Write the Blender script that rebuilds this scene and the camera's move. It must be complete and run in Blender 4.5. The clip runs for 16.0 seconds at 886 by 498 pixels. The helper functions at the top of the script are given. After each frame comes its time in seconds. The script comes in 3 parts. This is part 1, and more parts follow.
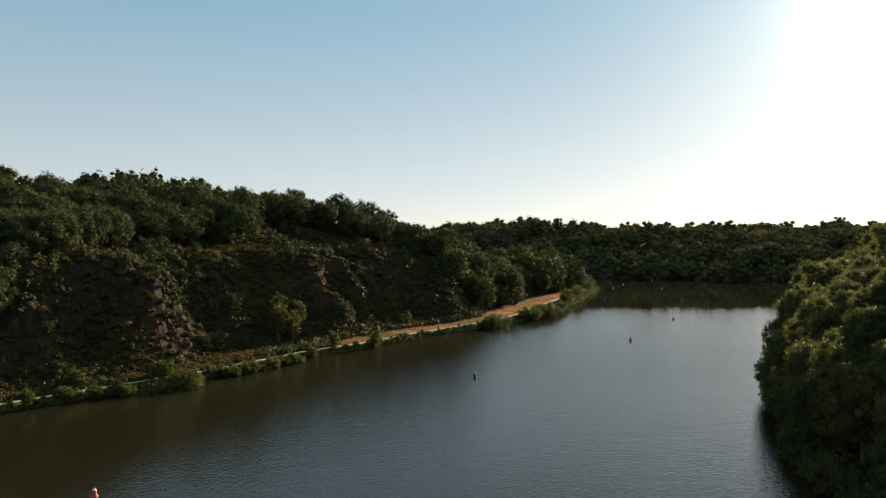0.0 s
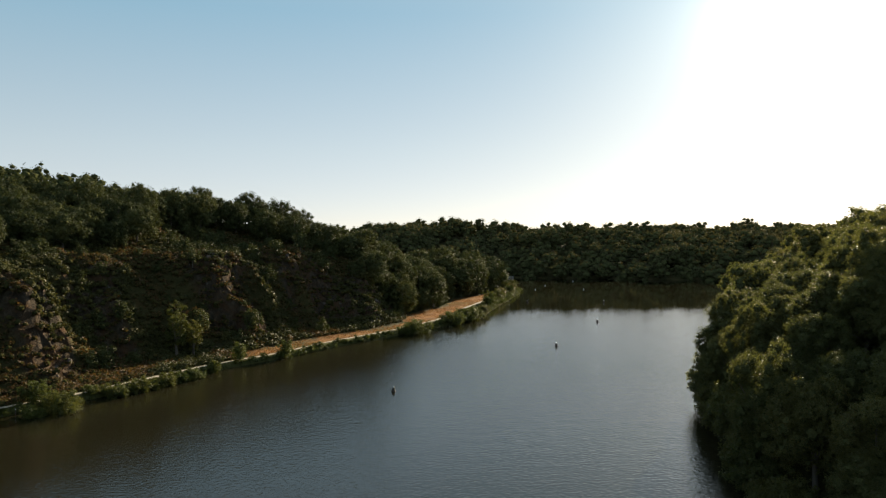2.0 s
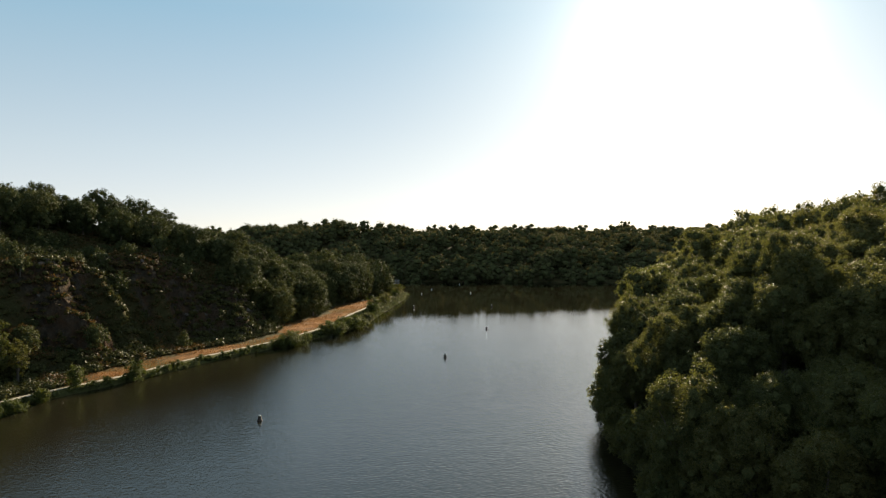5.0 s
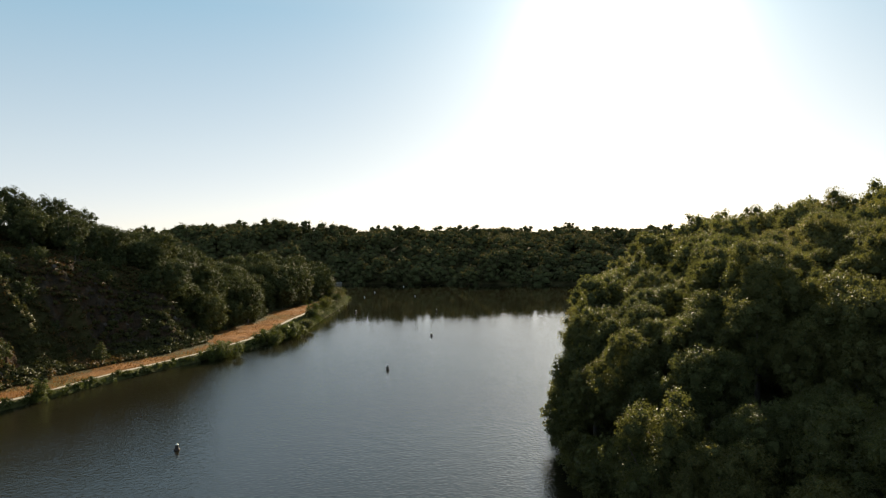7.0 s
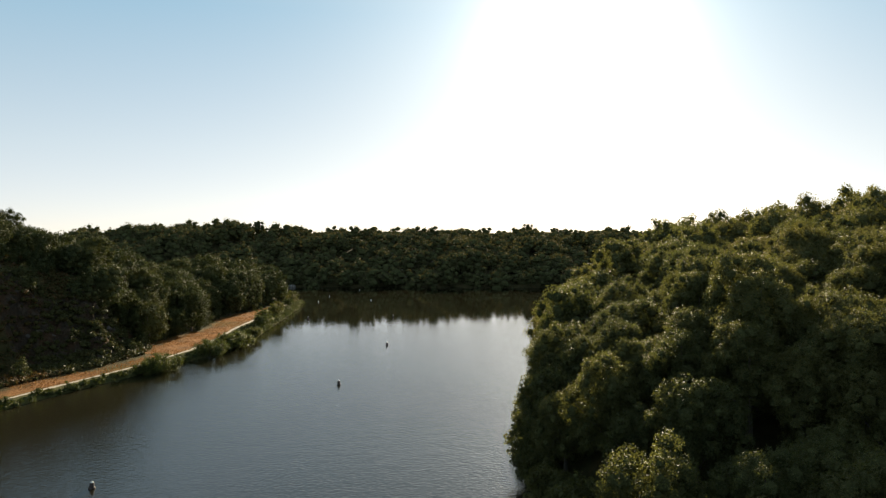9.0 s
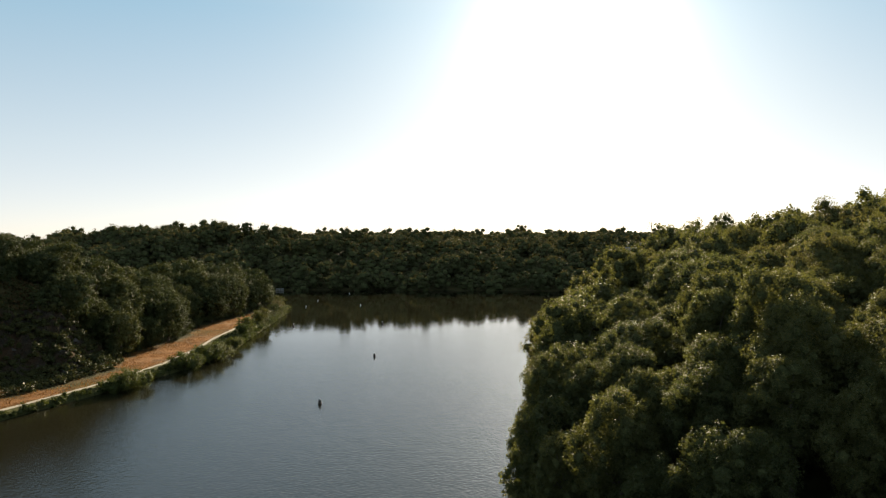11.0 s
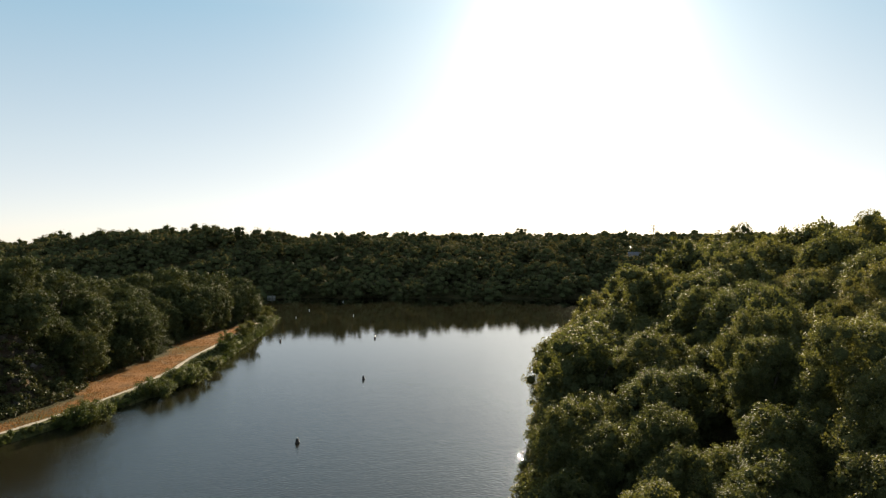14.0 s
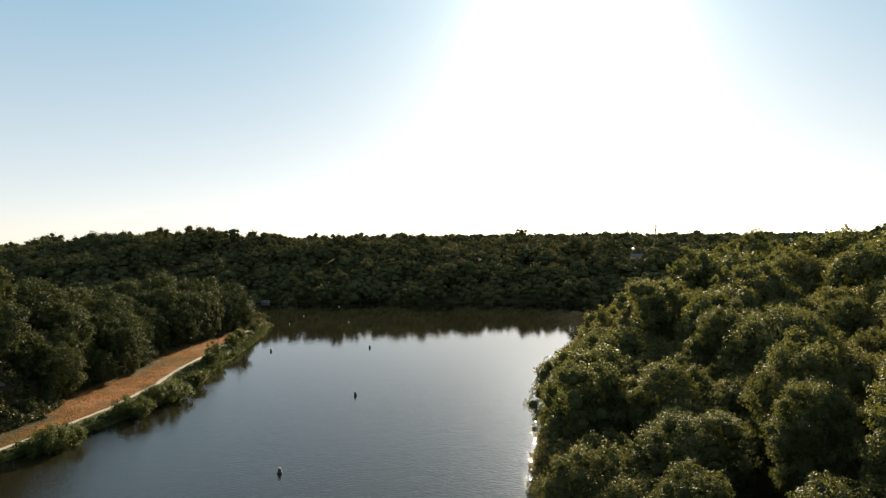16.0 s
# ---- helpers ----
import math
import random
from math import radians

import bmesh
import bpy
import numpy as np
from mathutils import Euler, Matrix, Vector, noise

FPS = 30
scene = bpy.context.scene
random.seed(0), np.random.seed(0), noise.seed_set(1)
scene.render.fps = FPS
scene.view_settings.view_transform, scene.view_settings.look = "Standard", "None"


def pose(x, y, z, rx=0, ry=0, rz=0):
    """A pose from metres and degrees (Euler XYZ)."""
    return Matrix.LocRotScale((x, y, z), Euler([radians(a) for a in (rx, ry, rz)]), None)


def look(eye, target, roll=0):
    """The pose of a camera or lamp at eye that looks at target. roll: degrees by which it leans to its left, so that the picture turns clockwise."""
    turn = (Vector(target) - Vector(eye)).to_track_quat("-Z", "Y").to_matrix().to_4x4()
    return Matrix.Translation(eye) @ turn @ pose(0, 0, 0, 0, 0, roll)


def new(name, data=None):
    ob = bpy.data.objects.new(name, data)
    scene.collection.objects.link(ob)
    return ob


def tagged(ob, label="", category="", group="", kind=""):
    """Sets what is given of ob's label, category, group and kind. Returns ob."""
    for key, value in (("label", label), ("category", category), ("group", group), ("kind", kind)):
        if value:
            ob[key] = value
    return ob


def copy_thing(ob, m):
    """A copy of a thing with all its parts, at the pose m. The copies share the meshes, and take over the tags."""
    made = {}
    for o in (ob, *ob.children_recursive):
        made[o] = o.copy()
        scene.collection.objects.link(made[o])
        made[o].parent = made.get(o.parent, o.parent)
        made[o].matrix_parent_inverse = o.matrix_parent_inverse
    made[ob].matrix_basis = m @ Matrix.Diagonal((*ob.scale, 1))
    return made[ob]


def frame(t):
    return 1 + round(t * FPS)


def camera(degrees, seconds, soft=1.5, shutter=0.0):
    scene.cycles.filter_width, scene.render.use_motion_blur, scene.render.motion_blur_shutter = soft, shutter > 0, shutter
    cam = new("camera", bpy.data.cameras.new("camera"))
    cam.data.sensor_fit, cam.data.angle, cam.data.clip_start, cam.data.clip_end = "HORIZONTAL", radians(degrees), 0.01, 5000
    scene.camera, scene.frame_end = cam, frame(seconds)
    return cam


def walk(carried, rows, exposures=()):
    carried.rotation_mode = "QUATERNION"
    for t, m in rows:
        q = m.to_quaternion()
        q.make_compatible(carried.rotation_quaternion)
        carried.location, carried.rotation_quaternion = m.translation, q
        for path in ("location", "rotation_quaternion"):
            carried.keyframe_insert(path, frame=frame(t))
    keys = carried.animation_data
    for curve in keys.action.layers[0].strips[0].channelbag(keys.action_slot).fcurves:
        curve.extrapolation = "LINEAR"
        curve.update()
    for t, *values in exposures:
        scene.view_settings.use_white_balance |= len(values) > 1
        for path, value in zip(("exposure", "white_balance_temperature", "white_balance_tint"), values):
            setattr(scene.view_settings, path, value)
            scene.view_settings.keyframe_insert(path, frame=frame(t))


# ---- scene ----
cam = camera(64.0, 16.0, soft=1.2)
# seconds, x, y, z, pitch, roll, yaw
ROWS = [
    (0.0, 0.00, -0.00, 32.00, -0.86, -0.28, -0.00),
    (0.5, 0.33, 3.36, 32.10, -0.86, -0.28, -1.19),
    (1.0, 0.71, 6.73, 32.14, -0.82, -0.32, -2.92),
    (1.5, 1.03, 9.92, 32.26, -0.84, -0.32, -4.66),
    (2.0, 1.40, 12.98, 32.38, -0.85, -0.33, -6.29),
    (2.5, 1.78, 16.06, 32.41, -0.84, -0.31, -8.01),
    (3.0, 2.31, 19.17, 32.47, -0.84, -0.34, -9.74),
    (3.5, 2.89, 21.92, 32.40, -0.81, -0.32, -11.43),
    (4.0, 3.56, 24.71, 32.43, -0.77, -0.34, -12.94),
    (6.5, 7.80, 38.39, 33.56, -0.76, -0.23, -18.86),
    (7.0, 8.72, 41.15, 33.94, -0.78, -0.18, -19.98),
    (7.5, 9.74, 43.88, 34.19, -0.75, -0.08, -21.05),
    (8.0, 10.82, 46.65, 34.49, -0.74, -0.01, -22.16),
    (8.5, 11.99, 49.25, 34.85, -0.75, 0.06, -23.15),
    (9.0, 13.19, 51.87, 35.29, -0.77, 0.07, -23.36),
    (11.5, 20.53, 65.93, 37.56, -0.80, 0.01, -23.96),
    (12.0, 21.92, 68.63, 38.18, -0.81, -0.00, -23.97),
    (12.5, 23.21, 71.17, 38.85, -0.84, -0.04, -23.99),
    (13.0, 24.69, 73.79, 39.43, -0.80, -0.03, -23.96),
    (13.5, 26.08, 76.25, 40.01, -0.78, -0.05, -23.94),
    (14.0, 27.40, 78.82, 40.62, -0.76, -0.01, -23.96),
    (14.5, 28.76, 81.34, 41.28, -0.79, -0.03, -23.98),
    (15.0, 30.07, 83.75, 41.87, -0.80, -0.03, -23.97),
    (15.5, 31.51, 86.22, 42.53, -0.82, -0.10, -23.96),
    (16.0, 32.93, 88.74, 43.12, -0.84, -0.13, -23.96),
]
walk(cam, [(t, Matrix.Translation((x, y, z)) @ pose(0, 0, 0, 0, 0, yaw) @ pose(0, 0, 0, 90 + pitch) @ pose(0, 0, 0, 0, 0, roll))
           for t, x, y, z, pitch, roll, yaw in ROWS], exposures=[(0.0, 1.58, 6700, 5), (3.5, 1.66, 6700, 6), (8.0, 1.72, 6700, 7), (16.0, 1.74, 6700, 7)])

# ---- world and sun ----
SUN_AZ, SUN_EL = 34.4, 15.2
world = bpy.data.worlds.new("sky")
scene.world = world
world.use_nodes = True
wn = world.node_tree.nodes
sky = wn.new("ShaderNodeTexSky")
sky.sky_type = "NISHITA"
sky.sun_disc = False
sky.sun_elevation, sky.sun_rotation = radians(SUN_EL), radians(SUN_AZ)
sky.altitude = 0
sky.air_density, sky.dust_density, sky.ozone_density = 0.5, 0.32, 0.35
wn["Background"].inputs["Strength"].default_value = 0.072
soften = wn.new("ShaderNodeGamma")
soften.inputs["Gamma"].default_value = 0.72
world.node_tree.links.new(sky.outputs[0], soften.inputs["Color"])
# thin haze: pale at the horizon, teal higher up
place, split_z, haze, veil = wn.new("ShaderNodeTexCoord"), wn.new("ShaderNodeSeparateXYZ"), wn.new("ShaderNodeValToRGB"), wn.new("ShaderNodeMix")
for key, value in ((0.0, (3.5, 3.2, 3.2, 1)), (0.12, (2.75, 3.1, 3.25, 1)), (0.3, (1.35, 2.5, 3.25, 1)), (0.55, (1.9, 2.7, 3.35, 1)), (1.0, (1.9, 2.6, 3.25, 1))):
    stop = haze.color_ramp.elements.new(key)
    stop.color = value
haze.color_ramp.elements.remove(haze.color_ramp.elements[0])
haze.color_ramp.elements.remove(haze.color_ramp.elements[-1])
veil.data_type = "RGBA"
veil.inputs["Factor"].default_value = 0.58
world.node_tree.links.new(place.outputs["Generated"], split_z.inputs[0])
world.node_tree.links.new(split_z.outputs["Z"], haze.inputs[0])
world.node_tree.links.new(soften.outputs[0], veil.inputs["A"])
world.node_tree.links.new(haze.outputs[0], veil.inputs["B"])
# bright air round the sun
TO_SUN = Vector((math.sin(radians(SUN_AZ)) * math.cos(radians(SUN_EL)), math.cos(radians(SUN_AZ)) * math.cos(radians(SUN_EL)), math.sin(radians(SUN_EL))))
facing = wn.new("ShaderNodeVectorMath")
facing.operation = "DOT_PRODUCT"
facing.inputs[1].default_value = TO_SUN
world.node_tree.links.new(place.outputs["Generated"], facing.inputs[0])
air = veil.outputs["Result"]
for tightness, light in ((240.0, (7.0, 6.7, 6.2, 1)), (40.0, (1.0, 0.97, 0.92, 1))):
    fall, glow = wn.new("ShaderNodeMath"), wn.new("ShaderNodeMix")
    fall.operation, fall.use_clamp = "POWER", True
    fall.inputs[1].default_value = tightness
    glow.data_type, glow.blend_type = "RGBA", "ADD"
    glow.inputs["B"].default_value = light
    world.node_tree.links.new(facing.outputs["Value"], fall.inputs[0])
    world.node_tree.links.new(fall.outputs[0], glow.inputs["Factor"])
    world.node_tree.links.new(air, glow.inputs["A"])
    air = glow.outputs["Result"]
world.node_tree.links.new(air, wn["Background"].inputs["Color"])
sun = new("sun", bpy.data.lights.new("sun", "SUN"))
sun.data.energy, sun.data.angle, sun.data.color = 4.0, radians(0.5), (1.0, 0.84, 0.62)
sun.matrix_world = look(TO_SUN * 400, (0, 0, 0))

# ---- materials ----


def material(name):
    mat = bpy.data.materials.new(name)
    mat.use_nodes = True
    nt = mat.node_tree
    return mat, nt, nt.nodes["Principled BSDF"], nt.links.new


def noise_node(nt, scale, detail=5.0, rough=0.6, coord="Object", stretch=None):
    tc = nt.nodes.new("ShaderNodeTexCoord")
    n = nt.nodes.new("ShaderNodeTexNoise")
    n.inputs["Scale"].default_value, n.inputs["Detail"].default_value, n.inputs["Roughness"].default_value = scale, detail, rough
    src = tc.outputs[coord]
    if stretch:
        mp = nt.nodes.new("ShaderNodeMapping")
        mp.inputs["Scale"].default_value = stretch
        nt.links.new(src, mp.inputs["Vector"])
        src = mp.outputs["Vector"]
    nt.links.new(src, n.inputs["Vector"])
    return n


def ramp(nt, src, stops):
    r = nt.nodes.new("ShaderNodeValToRGB")
    while len(r.color_ramp.elements) < len(stops):
        r.color_ramp.elements.new(0.5)
    for e, (p, c) in zip(r.color_ramp.elements, stops):
        e.position, e.color = p, (*c, 1)
    nt.links.new(src, r.inputs["Fac"])
    return r.outputs["Color"]


def mix(nt, fac, a, b, kind="MIX"):
    m = nt.nodes.new("ShaderNodeMix")
    m.data_type, m.blend_type = "RGBA", kind
    for sock, v in ((0, fac), (6, a), (7, b)):
        if isinstance(v, (int, float)):
            m.inputs[sock].default_value = v
        elif isinstance(v, tuple):
            m.inputs[sock].default_value = (*v, 1)
        else:
            nt.links.new(v, m.inputs[sock])
    return m.outputs[2]


def bump(nt, bsdf, src, strength, distance):
    b = nt.nodes.new("ShaderNodeBump")
    b.inputs["Strength"].default_value, b.inputs["Distance"].default_value = strength, distance
    nt.links.new(src, b.inputs["Height"])
    nt.links.new(b.outputs["Normal"], bsdf.inputs["Normal"])


def leaf_material(name, stops, through_light=0.32, rough=0.55, gloss=0.14):
    mat, nt, bsdf, link = material(name)
    info, geo = nt.nodes.new("ShaderNodeObjectInfo"), nt.nodes.new("ShaderNodeNewGeometry")
    m = nt.nodes.new("ShaderNodeMath")
    m.operation = "MULTIPLY_ADD"
    m.inputs[1].default_value = 0.55
    link(info.outputs["Random"], m.inputs[0])
    m2 = nt.nodes.new("ShaderNodeMath")
    m2.operation = "MULTIPLY"
    m2.inputs[1].default_value = 0.45
    link(geo.outputs["Random Per Island"], m2.inputs[0])
    link(m2.outputs[0], m.inputs[2])
    col = ramp(nt, m.outputs[0], stops)
    spots = noise_node(nt, 1.1, 5, 0.65)
    col = mix(nt, 0.75, col, ramp(nt, spots.outputs[0], [(0.3, (0.55, 0.6, 0.55)), (0.7, (1.25, 1.2, 1.1))]), "MULTIPLY")
    link(col, bsdf.inputs["Base Color"])
    bump(nt, bsdf, noise_node(nt, 2.2, 4, 0.7).outputs[0], 0.8, 0.25)
    bsdf.inputs["Roughness"].default_value = rough
    bsdf.inputs["Specular IOR Level"].default_value = gloss
    tr = nt.nodes.new("ShaderNodeBsdfTranslucent")
    link(mix(nt, 1.0, col, (1.3, 1.22, 0.62), "MULTIPLY"), tr.inputs["Color"])
    sh = nt.nodes.new("ShaderNodeMixShader")
    sh.inputs[0].default_value = through_light
    link(bsdf.outputs[0], sh.inputs[1])
    link(tr.outputs[0], sh.inputs[2])
    link(sh.outputs[0], nt.nodes["Material Output"].inputs["Surface"])
    return mat


OAK = leaf_material("oak_leaves", [(0.0, (0.066, 0.078, 0.034)), (0.4, (0.092, 0.100, 0.042)), (0.75, (0.120, 0.120, 0.050)), (1.0, (0.156, 0.138, 0.056))], 0.46, 0.55, 0.15)
# Shade put into the colour: darker, less translucent leaves for the left slope.
SHADED_GREEN = leaf_material("shaded_green_leaves", [(0.0, (0.040, 0.050, 0.022)), (0.4, (0.054, 0.065, 0.028)), (0.75, (0.070, 0.080, 0.034)), (1.0, (0.094, 0.097, 0.039))], 0.18, 0.6, 0.07)
# Terrace trees: oak leaf with its shaded faces worked into a darker colour.
SHADED_SPUR = leaf_material("shaded_spur_leaves", [(0.0, (0.041, 0.051, 0.021)), (0.4, (0.055, 0.066, 0.026)), (0.75, (0.076, 0.084, 0.032)), (1.0, (0.106, 0.104, 0.039))], 0.17, 0.6, 0.05)
SHRUB = leaf_material("shrub_leaves", [(0.0, (0.044, 0.060, 0.018)), (0.5, (0.068, 0.086, 0.024)), (1.0, (0.108, 0.116, 0.032))])
HEATH = leaf_material("heath_leaves", [(0.0, (0.040, 0.046, 0.018)), (0.35, (0.058, 0.064, 0.022)), (0.7, (0.080, 0.072, 0.028)), (1.0, (0.110, 0.080, 0.034))], 0.15)
# Haze of the distance put into the colour: browner, less green leaves.
HAZY_FAR = leaf_material("hazy_far_leaves", [(0.0, (0.080, 0.074, 0.044)), (0.5, (0.104, 0.094, 0.054)), (1.0, (0.124, 0.110, 0.060))], 0.28, 0.75, 0.06)

YELLOW = leaf_material("pale_leaves", [(0.0, (0.058, 0.070, 0.023)), (0.5, (0.086, 0.096, 0.029)), (1.0, (0.128, 0.122, 0.038))], 0.36)
BRACKEN = leaf_material("bracken_fronds", [(0.0, (0.060, 0.043, 0.021)), (0.5, (0.112, 0.066, 0.030)), (1.0, (0.190, 0.098, 0.043))], 0.25)
STRAW = leaf_material("dry_grass", [(0.0, (0.16, 0.076, 0.030)), (0.5, (0.26, 0.122, 0.045)), (1.0, (0.37, 0.195, 0.078))], 0.3, 0.9, 0.02)

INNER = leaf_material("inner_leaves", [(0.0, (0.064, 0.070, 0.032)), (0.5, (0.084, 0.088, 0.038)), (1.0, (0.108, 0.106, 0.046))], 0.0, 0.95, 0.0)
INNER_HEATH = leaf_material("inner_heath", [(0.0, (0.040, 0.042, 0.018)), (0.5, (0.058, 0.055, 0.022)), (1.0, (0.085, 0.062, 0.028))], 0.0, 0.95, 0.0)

BARK, nt, bsdf, link = material("bark")
n = noise_node(nt, 3.0, 8, 0.7, stretch=(1, 1, 0.15))
link(ramp(nt, n.outputs[0], [(0.3, (0.05, 0.04, 0.03)), (0.7, (0.16, 0.13, 0.10))]), bsdf.inputs["Base Color"])
bsdf.inputs["Roughness"].default_value = 0.9
bump(nt, bsdf, n.outputs[0], 0.8, 0.05)

# ground: woodland floor and heath, bare rock on the steep faces, dry grass on the terrace
GROUND, nt, bsdf, link = material("ground")
big, mid, fine = noise_node(nt, 0.03, 4), noise_node(nt, 0.25, 6), noise_node(nt, 1.8, 8, 0.7)
soil = ramp(nt, mid.outputs[0], [(0.3, (0.040, 0.042, 0.016)), (0.55, (0.065, 0.058, 0.024)), (0.75, (0.11, 0.070, 0.030))])
cracks = noise_node(nt, 0.55, 10, 0.75, stretch=(1, 1, 0.45))
rock = ramp(nt, cracks.outputs[0], [(0.3, (0.032, 0.027, 0.020)), (0.5, (0.066, 0.052, 0.038)), (0.62, (0.115, 0.090, 0.066)), (0.8, (0.24, 0.195, 0.15))])
rock = mix(nt, ramp(nt, mid.outputs[0], [(0.45, (0, 0, 0)), (0.65, (1, 1, 1))]), rock, (0.10, 0.058, 0.032))
rock = mix(nt, 0.55, rock, ramp(nt, fine.outputs[0], [(0.25, (0.25, 0.25, 0.25)), (0.75, (1, 1, 1))]), "MULTIPLY")
dry = ramp(nt, fine.outputs[0], [(0.25, (0.14, 0.066, 0.026)), (0.5, (0.25, 0.116, 0.042)), (0.75, (0.36, 0.185, 0.072))])
dry = mix(nt, ramp(nt, big.outputs[0], [(0.55, (0, 0, 0)), (0.68, (1, 1, 1))]), dry, (0.12, 0.095, 0.030))
dry = mix(nt, 1.0, dry, ramp(nt, noise_node(nt, 0.14, 7, 0.7).outputs[0], [(0.36, (0.50, 0.58, 0.60)), (0.5, (0.95, 0.95, 0.92)), (0.66, (1.2, 1.16, 1.1))]), "MULTIPLY")
att_r, att_t, att_b = (nt.nodes.new("ShaderNodeAttribute") for _ in range(3))
att_r.attribute_name, att_t.attribute_name, att_b.attribute_name = "rocky", "terrace", "verge"
col = mix(nt, att_r.outputs["Fac"], soil, rock)
col = mix(nt, att_t.outputs["Fac"], col, dry)
col = mix(nt, att_b.outputs["Fac"], col, ramp(nt, fine.outputs[0], [(0.3, (0.05, 0.055, 0.02)), (0.7, (0.12, 0.12, 0.04))]))
link(col, bsdf.inputs["Base Color"])
bsdf.inputs["Roughness"].default_value = 0.95
bsdf.inputs["Specular IOR Level"].default_value = 0.06
bump(nt, bsdf, mix(nt, 0.4, cracks.outputs[0], fine.outputs[0]), 1.0, 1.7)

WATER, nt, bsdf, link = material("river_water")
patches = noise_node(nt, 0.012, 3, 0.5, stretch=(1, 0.45, 1))
waves, chop = noise_node(nt, 0.22, 3, 0.5, stretch=(1, 1.5, 1)), noise_node(nt, 1.15, 2, 0.55, stretch=(1, 1.3, 1))
bsdf.inputs["Base Color"].default_value = (0.0165, 0.0150, 0.0080, 1)
bsdf.inputs["IOR"].default_value = 1.42
tc, sep = nt.nodes.new("ShaderNodeTexCoord"), nt.nodes.new("ShaderNodeSeparateXYZ")
link(tc.outputs["Object"], sep.inputs[0])


def by_distance(near_value, far_value, start=170, end=350):
    """A value that changes from the open reach to the sheltered bend."""
    m = nt.nodes.new("ShaderNodeMapRange")
    link(sep.outputs["Y"], m.inputs["Value"])
    for key, value in (("From Min", start), ("From Max", end), ("To Min", near_value), ("To Max", far_value)):
        m.inputs[key].default_value = value
    return m.outputs[0]


def product(a, b, add=None):
    m = nt.nodes.new("ShaderNodeMath")
    m.operation = "MULTIPLY_ADD" if add is not None else "MULTIPLY"
    for k, v in enumerate((a, b) if add is None else (a, b, add)):
        if isinstance(v, float):
            m.inputs[k].default_value = v
        else:
            link(v, m.inputs[k])
    return m.outputs[0]


link(product(ramp(nt, patches.outputs[0], [(0.35, (0.4, 0.4, 0.4)), (0.7, (1, 1, 1))]), by_distance(0.04, 0.03, 230, 340)), bsdf.inputs["Roughness"])
swell = product(waves.outputs[0], by_distance(0.65, 0.2))
heights = product(chop.outputs[0], by_distance(1.05, 0.06, 180, 330), swell)
ripples = noise_node(nt, 2.2, 2, 0.6)
heights = product(ripples.outputs[0], by_distance(0.75, 0.02, 180, 330), heights)
shelter = nt.nodes.new("ShaderNodeMapRange")
link(sep.outputs["X"], shelter.inputs["Value"])
for key, value in (("From Min", -75), ("From Max", 25), ("To Min", 0.2), ("To Max", 1.0)):
    shelter.inputs[key].default_value = value
bump(nt, bsdf, product(heights, shelter.outputs[0]), 0.5, 0.14)

GRAVEL, nt, bsdf, link = material("gravel")
n = noise_node(nt, 4.0, 8, 0.7)
link(ramp(nt, n.outputs[0], [(0.3, (0.30, 0.26, 0.20)), (0.7, (0.48, 0.42, 0.34))]), bsdf.inputs["Base Color"])
bsdf.inputs["Roughness"].default_value = 0.95
bsdf.inputs["Specular IOR Level"].default_value = 0.08



def painted(name, low, high, rough, scale=3.0, metal=0.0):
    """A paint or stone with grain at two scales."""
    mat, nt, bsdf, link = material(name)
    n, m = noise_node(nt, scale, 6, 0.65), noise_node(nt, scale * 9, 4, 0.6)
    both = mix(nt, 0.4, n.outputs[0], m.outputs[0])
    link(ramp(nt, both, [(0.3, low), (0.7, high)]), bsdf.inputs["Base Color"])
    bsdf.inputs["Roughness"].default_value, bsdf.inputs["Metallic"].default_value = rough, metal
    bump(nt, bsdf, both, 0.4, 0.1 / scale)
    return mat


ROCK = painted("rock", (0.042, 0.036, 0.031), (0.140, 0.118, 0.100), 0.95, 1.2)
ROCK.node_tree.nodes["Principled BSDF"].inputs["Specular IOR Level"].default_value = 0.1
DARK = painted("near_black_paint", (0.022, 0.016, 0.014), (0.065, 0.042, 0.035), 0.8)
RED = painted("red_paint", (0.28, 0.03, 0.02), (0.48, 0.06, 0.035), 0.45)
WHITE = painted("white_paint", (0.62, 0.62, 0.58), (0.80, 0.80, 0.77), 0.4)
STEEL = painted("galvanised_steel", (0.35, 0.35, 0.35), (0.5, 0.5, 0.5), 0.4, 5, 1.0)
PLASTER = painted("plaster", (0.42, 0.40, 0.35), (0.58, 0.55, 0.49), 0.85, 0.8)
SLATE = painted("slate", (0.07, 0.075, 0.085), (0.15, 0.155, 0.17), 0.28, 1.5)
PANE = painted("window_glass", (0.02, 0.025, 0.03), (0.04, 0.045, 0.05), 0.08, 0.5)
QUAY = painted("quay_stone", (0.17, 0.16, 0.135), (0.28, 0.26, 0.23), 0.9, 1.0)

# ---- land form ----
LEFT = [(-420, -420), (-250, -130), (-150, 30), (-108, 92), (-82, 131), (-54, 164), (-36, 192), (-21, 209), (-5, 231), (15, 253), (36, 279),
        (51, 306), (60, 333), (74, 370), (87, 407), (98, 446), (97, 474), (70, 500), (-50, 535), (-400, 600), (-1500, 660)]
FARSIDE = [(-1500, 790), (-400, 700), (-50, 628), (60, 598), (125, 572), (190, 545), (240, 520), (290, 492), (360, 428), (460, 391), (900, 358)]
RIGHT = [(900, 340), (460, 372), (300, 352), (208, 297), (148, 246), (106, 204), (83, 170), (66, 143), (59.5, 127), (50, 98), (44, 60), (38, 0), (20, -120), (-40, -420)]


